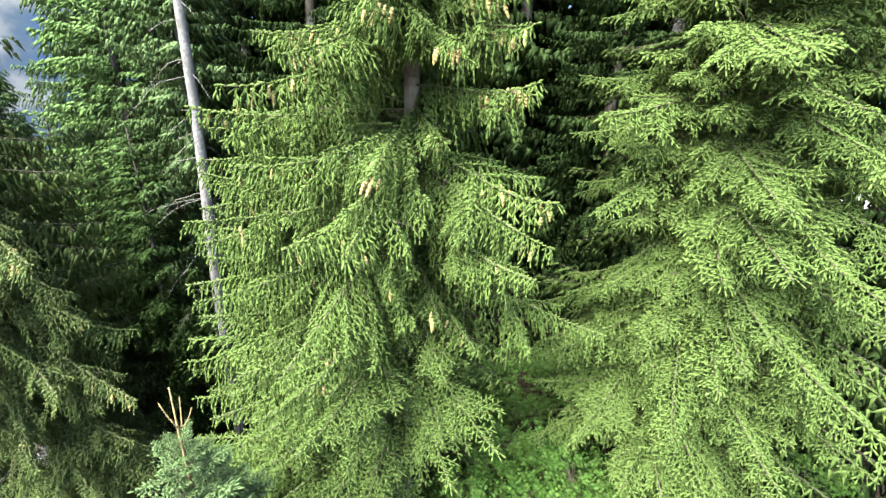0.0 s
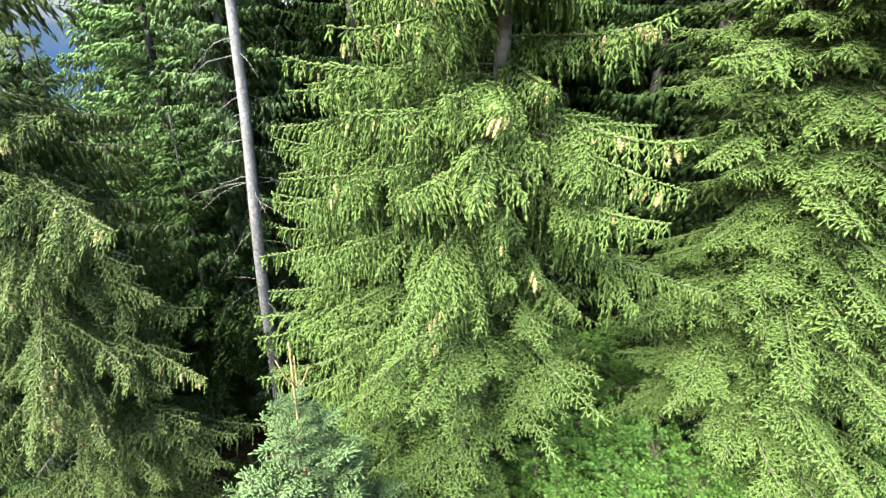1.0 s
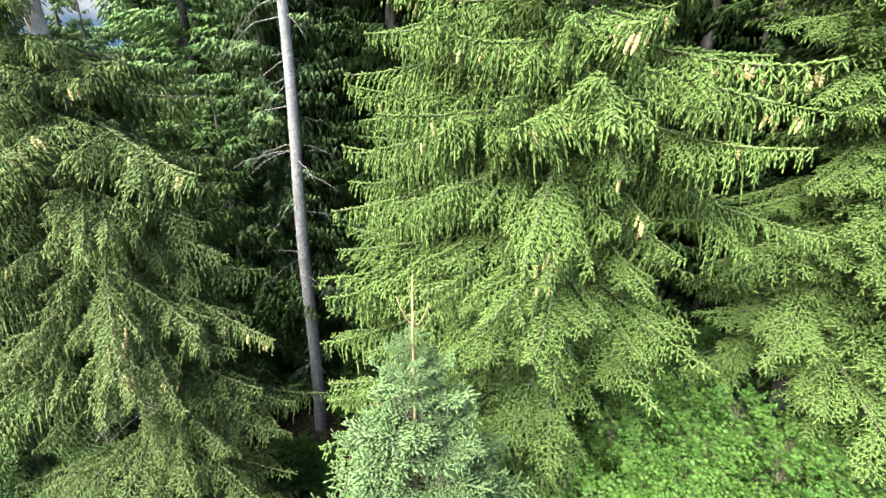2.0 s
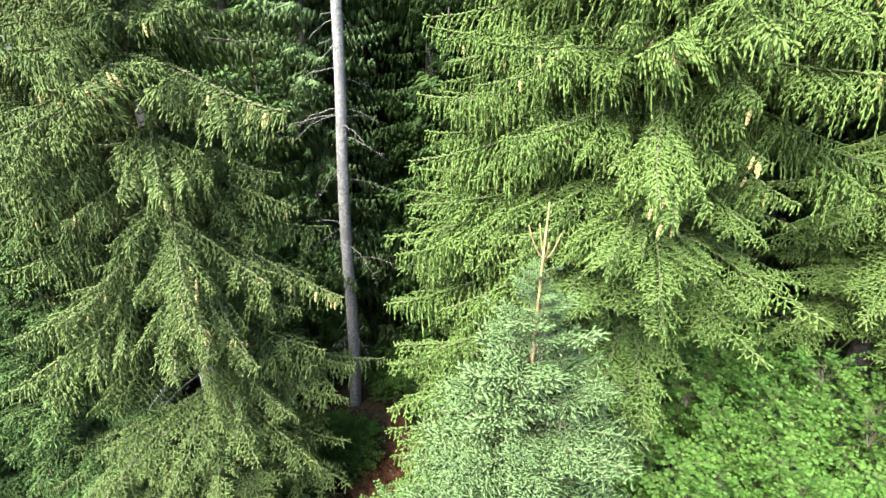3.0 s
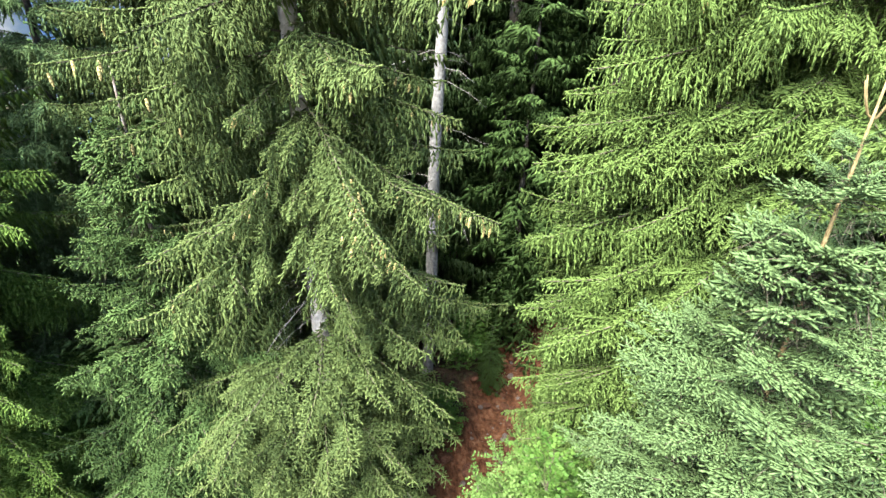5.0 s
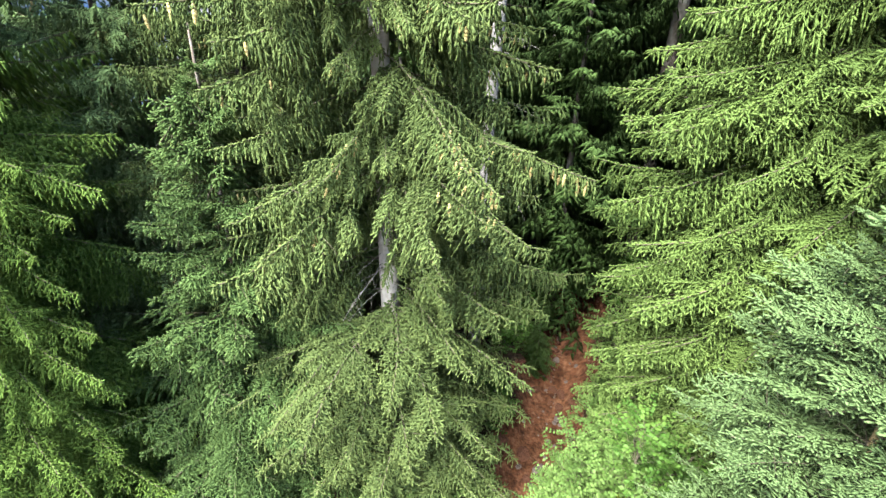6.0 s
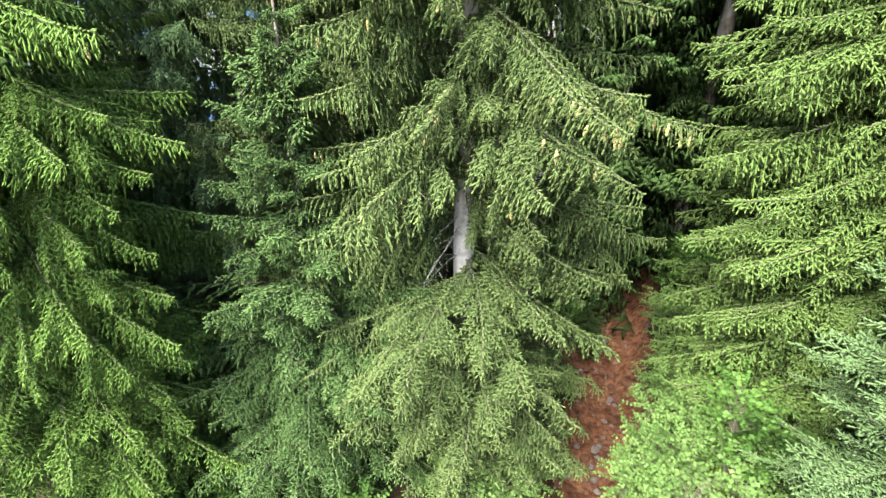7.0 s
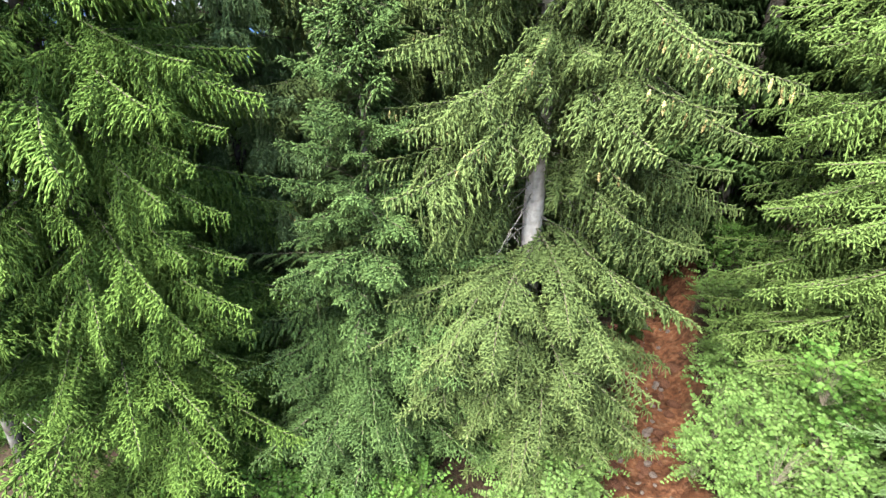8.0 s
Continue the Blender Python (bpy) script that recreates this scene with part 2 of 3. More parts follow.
def bough_meshes(style, seed, length, level):
    """One bough along +x from its root: a wooden mesh, a needle mesh and the place of its tip."""
    rng = np.random.default_rng(seed)
    st = STYLE[style]
    step, gap, sl, sr = LEVEL[level]
    fine = level == "fine"
    if style == "young" and fine:
        step, gap, sl, sr = 0.09, 0.056, 0.11, 0.0125
    bend, ph = rng.uniform(-0.16, 0.16), rng.uniform(0, TAU)
    sag = st["sag"] * rng.uniform(0.65, 1.4)
    up = np.array([0, 0, 1.0])

    def main(q):
        q = np.asarray(q, float)
        return np.stack([length * q, length * (bend * q ** 2 + 0.02 * np.sin(5 * q + ph) * q), length * (st["rise"] * q - sag * q ** 2 + (st["lift"] + 0.1 * (sag - st["sag"])) * q ** 3)], -1)

    def fork(p, d, ln, drop, lift):
        def way(q):
            q = np.asarray(q, float)[..., None]
            return p + ln * (d * q + up * (lift * q ** 3 - drop * q ** 2))
        return way

    limbs = [(main, length, 1.0)]
    for k in range(st["forks"] if fine else 3):
        q0 = rng.uniform(0.12, 0.72)
        t = unit(main(q0 + 0.02) - main(q0 - 0.02))
        d = unit(t * rng.uniform(0.7, 1.2) + np.array([0, (-1) ** k * rng.uniform(0.45, 0.95), rng.uniform(-0.25, 0.15)]))
        ln = length * rng.uniform(0.28, 0.5) * (1.15 - q0)
        limbs.append((fork(main(q0), d, ln, 0.35 * st["hang"] ** 0.5 * rng.uniform(0.5, 1.2), rng.uniform(0, 0.2)), ln, 0.7))
    wood, B, D, L, R, young = [], [], [], [], [], []
    for axis, ln, small in limbs:
        s = np.linspace(0, 1, (10 if small == 1 else 5) if fine else 5)
        wood.append(tube(axis(s), 0.0085 * ln / 2 * (1 - 0.8 * s) + 0.0025, (5 if small == 1 else 3) if fine else 3))
        if fine:
            for k in range(5 if small == 1 else 1):
                p0 = axis(rng.uniform(0.06, 0.5))
                d = np.array([rng.uniform(0.1, 0.5), rng.choice((-1, 1)) * rng.uniform(0.4, 1.0), rng.uniform(-0.9, 0.2)]) * rng.uniform(0.15, 0.42)
                wood.append(spike(p0, p0 + d * 0.55, p0 + d + np.array([0, 0, -0.08]), 0.0035))
        lush = rng.uniform(0.7, 1.25, 7)
        side = 1
        for q in np.arange((0.14 if fine else 0.05) if small == 1 else 0.1, 0.995, 0.5 * step / ln):
            side = -side
            if rng.random() < 0.08:
                continue
            p0 = axis(q)
            t = unit(axis(q + 0.02) - axis(q - 0.02))
            tw = small * st["twig"] * min(1.0, 0.22 + 1.5 * (1 - q)) * min(1.0, 0.5 + 2.2 * q) * rng.uniform(0.6, 1.2) * np.interp(q, np.linspace(0, 1, 7), lush) * (length / 2) ** 0.6
            flat = unit(np.cross(up, t)) * side
            d0 = unit(t * st["sweep"] * rng.uniform(0.75, 1.3) + flat * st["spread"] * rng.uniform(0.7, 1.25) - up * (0.3 * st["hang"] + rng.uniform(-0.15, 0.15)))
            hang = st["hang"] * rng.uniform(0.5, 1.8)
            k = max(2, int(round(tw / gap)))
            u = np.linspace(0.12, 1.0, k)
            path = p0 + tw * (u[:, None] * d0 * (1 - 0.3 * min(1, hang) * u[:, None]) - (u ** 2)[:, None] * up * 0.42 * hang)
            tan = unit(np.gradient(path, axis=0))
            # shoots left and right in turn, in the twig's own plane, the last one straight on
            plane = unit(np.cross(tan, unit(np.cross(d0, flat * side + 1e-6)) + up * 0.4) + 1e-6)
            turn = np.where(np.arange(k) % 2 == 0, 1.0, -1.0)[:, None]
            turn[-1] = 0.0
            way = tan * 0.8 + plane * turn * rng.uniform(0.5, 1.0, (k, 1)) - up * st["droop"] * rng.uniform(0.2, 1.3, (k, 1)) + rng.normal(0, 0.13, (k, 3))
            B.append(path)
            D.append(way)
            L.append(sl * rng.uniform(0.65, 1.2, k) * (1.2 - 0.4 * u))
            R.append(np.full(k, sr) * rng.uniform(0.85, 1.15, k))
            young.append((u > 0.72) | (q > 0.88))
            # the twig itself, clad with needles, as two or three shoots end to end
            m = (3 if tw > 0.2 else 2) if fine else 1
            w = np.linspace(0.0, 1.0, m + 1)
            knot = p0 + tw * (w[:, None] * d0 * (1 - 0.3 * min(1, hang) * w[:, None]) - (w ** 2)[:, None] * up * 0.42 * hang)
            B.append(knot[:-1])
            D.append(knot[1:] - knot[:-1])
            L.append(np.linalg.norm(knot[1:] - knot[:-1], axis=1) * 1.25)
            R.append(np.full(m, sr * 0.95))
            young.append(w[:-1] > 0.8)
        if fine:
            q = np.linspace(0.1, 0.99, int(ln / 0.028))
            tl = unit(axis(q + 0.02) - axis(q - 0.02))
            B.append(axis(q))
            D.append(tl * rng.uniform(0.6, 1.0, (len(q), 1)) + np.cross(tl, up) * rng.uniform(-0.6, 0.6, (len(q), 1)) + up * rng.uniform(-0.05, 0.45, (len(q), 1)))
            L.append(rng.uniform(0.05, 0.085, len(q)))
            R.append(np.full(len(q), 0.0145))
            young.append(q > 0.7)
    B, D, L, R, young = (np.concatenate(x) for x in (B, D, L, R, young))
    nv, nf, owner = spindles(B, D, L, R, rng, 3, fine)
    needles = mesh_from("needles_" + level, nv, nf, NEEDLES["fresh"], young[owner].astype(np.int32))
    wv, wf = joined(wood)
    return mesh_from("branch_" + level, wv, wf, [TWIG]), needles, main(1.0)


POOL = {(st, lv, size): [bough_meshes(st, 1000 * i + 70 * j + 7 * k + int(size * 10), size, lv) for k in range(6 if lv == "fine" else 3)]
        for i, st in enumerate(STYLE) for j, lv in enumerate(LEVEL) for size in (0.55, 1.2, 2.2, 3.1)}


def part(name, mesh, parent, m=None, label=""):
    ob = new(name, mesh)
    ob.parent = parent
    if m is not None:
        ob.matrix_local = m
    return tagged(ob, label)


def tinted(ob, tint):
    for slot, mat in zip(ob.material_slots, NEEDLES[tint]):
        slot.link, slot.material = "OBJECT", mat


def cone_mesh():
    rng = np.random.default_rng(5)
    n, v, f = 8, [], []
    prof = [(0, 0.006), (0.015, 0.014), (0.05, 0.019), (0.09, 0.018), (0.125, 0.012), (0.145, 0.003)]
    for z, r in prof:
        for k in range(n):
            a = TAU * k / n + z * 30
            rr = r * (1 + 0.18 * (k % 2))
            v.append((rr * math.cos(a), rr * math.sin(a), -z))
    for i in range(len(prof) - 1):
        for k in range(n):
            a, b = i * n + k, i * n + (k + 1) % n
            f.append((a, a + n, b + n, b))
    return mesh_from("cone", v, f, [CONE], None, False)


CONE_MESH = cone_mesh()


def bough_pose(root, tip, t, roll):
    """The pose, from the root, that lays a bough with its tip at t onto the given tip."""
    way = Vector(tip) - Vector(root)
    scale = way.length / np.linalg.norm(t)
    yaw = math.atan2(way.y, way.x) - math.atan2(t[1], t[0])
    pitch = math.atan2(way.z, math.hypot(way.x, way.y)) - math.atan2(t[2], math.hypot(t[0], t[1]))
    turn = Matrix.Rotation(yaw, 4, "Z") @ Matrix.Rotation(-pitch, 4, "Y") @ Matrix.Rotation(roll, 4, "X")
    return turn @ Matrix.Scale(scale, 4), scale, pitch


def bough_size(r):
    return 0.55 if r < 0.8 else 1.2 if r < 1.6 else (2.2 if r < 2.65 else 3.1)


def add_bough(tree, base, style, tint, root, tip, rng, level, cones=0):
    """A bough of the tree from its root on the trunk to its tip, both in the world."""
    size = bough_size((Vector(tip) - Vector(root)).length)
    branch_me, needle_me, t = rng.choice(POOL[(style, level, size)])
    turn, scale, pitch = bough_pose(root, tip, t, rng.uniform(-0.45, 0.45))
    branch = part("branch", branch_me, tree, Matrix.Translation(Vector(root) - Vector(base)) @ turn)
    tinted(part("needles", needle_me, branch), tint)
    for k in range(cones):
        q = rng.uniform(0.6, 0.97)
        side = rng.uniform(-0.22, 0.22) * (1.3 - q)
        z = t[2] * q ** 1.5 - rng.uniform(0.02, 0.14) - 0.3 * abs(side)
        cm = Matrix.Translation((t[0] * q, t[1] * q + side, z)) @ Matrix.Rotation(pitch + rng.uniform(-0.2, 0.2), 4, "Y") @ Matrix.Scale(rng.uniform(0.8, 1.1) / scale, 4)
        part("cone", CONE_MESH, branch, cm)
    return branch


def dead_twig(tree, root, az, ln, rng):
    """A dry bare branch with a few side twigs; root in the tree's own space."""
    q = np.linspace(0, 1, 6)
    sag, rise, bow = rng.uniform(0.2, 0.7), rng.uniform(-0.2, 0.25), rng.uniform(-0.2, 0.2)
    p = np.stack([ln * q, bow * ln * q ** 2, ln * (rise * q - sag * q ** 2)], -1)
    p[1:-1] += [[rng.uniform(-0.03, 0.03) * ln for _ in range(3)] for _ in range(4)]
    pieces = [tube(p, 0.0075 * (1 - 0.75 * q) + 0.0018, 4)]
    for k in range(int(4 * ln)):
        i = rng.randint(2, 4)
        d = np.array([rng.uniform(0.2, 0.6), rng.uniform(-0.7, 0.7), rng.uniform(-0.6, 0.2)]) * ln * 0.35
        pieces.append(spike(p[i], p[i] + d * 0.55, p[i] + d + np.array([0, 0, -0.04]), 0.0035))
    bv, bf = joined(pieces)
    part("dead_branch", mesh_from("dead_branch", bv, bf, [DEADTWIG]), tree, Matrix.Translation(root) @ Matrix.Rotation(az, 4, "Z"))


def trunk_line(h, seed, lean):
    zs = np.linspace(0, h, 16)
    return zs, np.stack([lean[0] * zs + 0.025 * np.sin(zs * 0.9 + seed), lean[1] * zs + 0.02 * np.cos(zs * 0.7 + seed), zs], -1)


def crown_plan(rng, crown, low, top, radius, wide, step, each, style):
    """Boughs of a crown: height of the root, direction, reach and drop of the tip."""
    z, turn = crown, rng.uniform(0, TAU)
    while z < top - 0.25:
        if z < low:
            reach = radius * (0.8 + 0.2 * (z - crown) / max(0.1, low - crown))
        else:
            reach = radius * ((top - z) / (top - low)) ** wide
        n = each if reach > 0.5 else 4
        turn += 0.9
        for k in range(n):
            az = turn + TAU * k / n + rng.uniform(-0.5, 0.5)
            zz = z + rng.uniform(-0.8, 0.8) * step
            r = reach * rng.choice((rng.uniform(0.45, 0.8), rng.uniform(0.75, 1.1), rng.uniform(0.85, 1.15)))
            up = max(0.0, (zz - low) / max(0.5, top - low))
            drop = (0.05 + 0.6 * up) if style == "young" else (-0.24 + 0.75 * up)
            yield zz, az, r, r * (drop + rng.uniform(-0.12, 0.12))
        z += step * (1.0 if reach > 0.8 else 0.7)


def spruce(label, x, y, top, radius, crown, tint, style, low, seed, trunk=0.16, lean=(0, 0), bark=None, keyed=(), step=0.27, each=7, wide=0.85, cone_share=0.0, flat_below=-9.0, bare=0.25, gaps=(), front=(-90, 100), trim=(0, 0, 1), ceiling=12.4, dry=(), thin=14.0):
    """A near spruce. radius: reach of the boughs at the height low, where the crown is widest; crown: its lowest height;
    keyed: boughs by root height, tip and number of cones; flat_below: height under which boughs spread flat; gaps: heights and directions, in degrees, that bear none;
    front: the side, in degrees, that bears the finest boughs; trim: a side whose boughs are shorter; ceiling: the height up to which they are fine;
    dry: number, lowest and highest root of dead bare branches; thin: height above which the crown is sparse."""
    rng = random.Random(seed)
    base = (x, y, ground_z(x, y) - 0.1)
    tree = new("spruce_tree")
    tree.location = base
    tagged(tree, label, "tree", "near spruces")
    h = top - base[2]
    zs, pts = trunk_line(h, seed, lean)
    rad = trunk * (1.0 - zs / h) ** 0.8 + min(0.012, 0.15 * trunk)
    rad[0] *= 1.3
    tv, tf = tube(pts, rad, 12)
    part("trunk", mesh_from("trunk", tv, tf, [bark or BARK]), tree)

    def stem(z):
        q = z - base[2]
        return Vector((x + np.interp(q, zs, pts[:, 0]), y + np.interp(q, zs, pts[:, 1]), z))

    taken = []
    for rz, tx, ty, tz, c in keyed:
        root = stem(rz)
        add_bough(tree, base, "fan" if rz < flat_below and rng.random() < 0.8 else style, tint, root, (tx, ty, tz), rng, "fine", c)
        taken.append((math.atan2(ty - root.y, tx - root.x), rz))
    for zz, az, r, dz in crown_plan(rng, crown, low, top - bare, radius, wide, step, each, style):
        if any(abs(math.remainder(az - a, TAU)) < 0.33 and abs(zz - b) < 0.25 for a, b in taken):
            continue
        if any(z0 < zz < z1 and abs(math.remainder(az - radians(a0), TAU)) < radians(half) for z0, z1, a0, half in gaps):
            continue
        if abs(math.remainder(az - radians(trim[0]), TAU)) < radians(trim[1]):
            r *= trim[2]
        if zz > thin and rng.random() < 0.6:
            continue
        root = stem(zz)
        tip = root + Vector((math.cos(az) * r, math.sin(az) * r, dz))
        facing = abs(math.remainder(az - radians(front[0]), TAU)) < radians(front[1]) and zz < ceiling
        if not facing and rng.random() < 0.5:
            continue
        c = rng.randint(2, 5) if facing and zz > flat_below and rng.random() < cone_share else 0
        add_bough(tree, base, "fan" if zz < flat_below and rng.random() < 0.8 else style, tint, root, tip, rng, "fine" if facing else "coarse", c)
    if dry:
        for k in range(dry[0]):
            zz = rng.uniform(dry[1], dry[2])
            dead_twig(tree, stem(zz) - Vector(base), radians(rng.uniform(-175, -5)), radius * rng.uniform(0.15, 0.45), rng)
    return tree


def arrays(me):
    v = np.empty(len(me.vertices) * 3)
    me.vertices.foreach_get("co", v)
    f = np.empty(len(me.polygons) * 3, dtype=np.int64)
    me.polygons.foreach_get("vertices", f)
    i = np.empty(len(me.polygons), dtype=np.int32)
    me.polygons.foreach_get("material_index", i)
    return v.reshape(-1, 3), f.reshape(-1, 3), i


ROUGH = {key: [(arrays(nm), t) for _, nm, t in POOL[key]] for key in POOL if key[1] != "fine"}


def crown_mesh(style, tint, height, radius, seed, level="rough", step=0.46, each=6, bottom=0.9):
    """The whole crown of a tree that stands further off, as one mesh."""
    rng = random.Random(seed)
    V, F, I, o = [], [], [], 0
    for zz, az, r, dz in crown_plan(rng, bottom, max(3.2, bottom + 1), height, radius, 0.85, step, each, style):
        if zz > 14 and rng.random() < 0.5:
            continue
        tip = (math.cos(az) * r, math.sin(az) * r, zz + dz)
        (v, f, i), t = rng.choice(ROUGH[(style, level, bough_size(r))])
        turn, _, _ = bough_pose((0, 0, zz), tip, t, rng.uniform(-0.2, 0.2))
        m = np.array(turn.to_3x3())
        V.append(v @ m.T + (0, 0, zz))
        F.append(f + o)
        I.append(i)
        o += len(v)
    return mesh_from("crown", np.concatenate(V), np.concatenate(F), NEEDLES[tint], np.concatenate(I))


# ---- the near trees ----
RIGHT_BOUGHS = [(5.3, -5.25, 6.3, 4.7, 0), (4.9, -5.5, 5.95, 4.2, 0), (5.1, -4.7, 6.6, 4.5, 0), (4.4, -4.9, 6.6, 3.7, 0), (4.9, -4.25, 7.16, 4.3, 0), (3.4, -5.0, 6.9, 2.6, 0), (2.6, -4.95, 6.7, 1.7, 0), (1.8, -5.1, 6.6, 0.8, 0), (3.0, -5.6, 5.6, 2.0, 0)]
LOW_BOUGHS = [(7.3, -3.33, 6.68, 6.8, 0), (7.3, -3.74, 8.44, 6.9, 0), (6.9, -3.47, 7.83, 6.55, 0), (5.7, -3.7, 8.0, 4.9, 0), (6.0, -3.3, 5.9, 5.4, 0), (5.0, -3.6, 6.6, 4.3, 0),
              (4.2, -3.65, 6.4, 3.2, 0), (3.5, -3.6, 7.3, 2.4, 0), (2.8, -3.5, 6.3, 1.7, 0), (2.5, -3.2, 7.9, 1.3, 0), (6.3, -2.9, 4.9, 5.6, 0), (4.8, -3.0, 7.6, 3.9, 0),
              (5.2, -3.0, 9.2, 4.0, 0), (4.0, -2.7, 9.4, 2.6, 0), (3.0, -2.4, 9.6, 1.3, 0)]
LOW_BOUGHS += [(3.7, -3.5, 8.6, 2.0, 0), (3.0, -3.3, 8.5, 1.2, 0), (2.3, -3.4, 7.9, 0.6, 0), (4.6, -3.5, 8.9, 3.2, 0)]
SIDE_BOUGHS = [(1.5 + 0.24 * k, -3.75 + 0.4 * math.sin(2.4 * k), 6.2 + 2.6 * (0.618 * k % 1), 0.75 + 0.225 * k + 0.25 * math.sin(5.1 * k), 0) for k in range(31)]
LEFT_BOUGHS = [(5.6 + 0.24 * k, -3.95 + 0.035 * k + 0.25 * math.sin(3.7 * k), 6.3 + 2.3 * (0.618 * k % 1), 5.2 + 0.235 * k + 0.2 * math.sin(4.3 * k), 0) for k in range(24)]
spruce("tall yellow-green spruce with drooping cone-laden boughs", -0.4, 6.4, 26.0, 2.85, 1.6, "fresh", "comb", 6.0, 11, trunk=0.14, dry=(22, 4.5, 10.0), cone_share=0.3, flat_below=8.6, front=(-120, 85), trim=(-20, 62, 0.7), gaps=[(0, 6.9, -45, 80), (9.7, 11.0, -48, 26), (10.7, 11.7, -93, 14)], each=9, step=0.25, ceiling=13.6, keyed=[
    (11.1, 1.0, 4.76, 11.28, 18), (10.35, 1.2, 4.4, 10.25, 14), (10.0, 1.24, 4.31, 9.88, 5), (9.6, 1.03, 4.16, 9.45, 1), (8.7, 2.08, 4.95, 8.36, 0),
    (10.8, -2.83, 5.6, 10.9, 6), (9.4, -2.9, 5.2, 9.55, 4), (8.7, -3.5, 6.69, 8.47, 0), (9.2, -1.53, 3.92, 8.37, 0), (7.6, 0.91, 4.54, 6.9, 0),
    (10.5, -0.44, 4.21, 10.52, 14), (7.5, -0.98, 4.25, 6.87, 0), (9.0, -1.23, 4.03, 8.16, 7), (8.6, -2.82, 7.9, 8.5, 0), (8.0, -3.26, 6.98, 7.83, 0), (12.2, -0.7, 4.3, 11.9, 8), (11.9, -1.5, 4.6, 11.5, 8), (11.7, 0.15, 4.5, 11.6, 7), (12.6, -0.2, 4.4, 12.3, 6), (9.8, -0.5, 4.5, 9.2, 3), (11.6, -2.2, 4.9, 11.1, 8), (9.8, -3.25, 6.2, 9.35, 3), (9.5, -3.45, 6.3, 8.95, 2), (9.6, -3.0, 5.6, 9.15, 3), (10.0, -3.3, 6.7, 9.6, 2), (11.8, 0.85, 4.8, 11.75, 8),
    (12.2, 0.45, 4.8, 11.95, 6), (12.0, -1.65, 5.0, 11.6, 6), (8.2, -2.4, 4.9, 7.55, 0), (8.0, -2.6, 5.0, 7.3, 0), (8.5, -2.1, 5.1, 8.0, 0), (9.1, 0.1, 4.9, 8.55, 3), (8.4, 0.2, 4.8, 7.7, 0), (8.7, 0.6, 5.0, 8.1, 2)] + LOW_BOUGHS + SIDE_BOUGHS + LEFT_BOUGHS + [(6.1, -0.9, 4.2, 5.6, 0), (5.3, -0.9, 4.5, 4.5, 0), (6.3, -1.5, 4.3, 5.7, 0), (4.9, -1.4, 4.7, 4.0, 0)] + [(1.4 + 0.3 * k, -3.5 - 0.5 * (0.382 * k % 1), 5.6 + 1.6 * (0.618 * k % 1), 0.9 + 0.28 * k, 0) for k in range(14)])
spruce("dense light green spruce with flat spreading boughs", 3.7, 6.6, 26.0, 3.2, 5.4, "fresh", "fan", 8.0, 12, trunk=0.2, each=10, step=0.22, ceiling=13.6, front=(-125, 78), bark=BARK_SHADED, trim=(180, 65, 0.62), gaps=[(0, 6.3, -165, 38)], keyed=[
    (11.2, 1.77, 5.36, 10.87, 0), (10.2, 1.9, 5.5, 9.8, 0), (11.6, 2.57, 5.45, 11.4, 0), (11.9, 2.7, 4.05, 11.6, 0), (10.8, 3.07, 3.88, 10.4, 0),
    (10.2, 3.13, 3.56, 9.9, 0), (9.2, 3.24, 4.0, 8.6, 0), (8.6, 2.0, 6.3, 8.3, 0), (9.9, 2.94, 4.36, 9.4, 0)] + [(6.4 + 0.44 * k, 3.0 + 1.2 * (0.618 * k % 1), 3.6 + 0.6 * (0.382 * k % 1), 5.8 + 0.45 * k, 0) for k in range(15)])
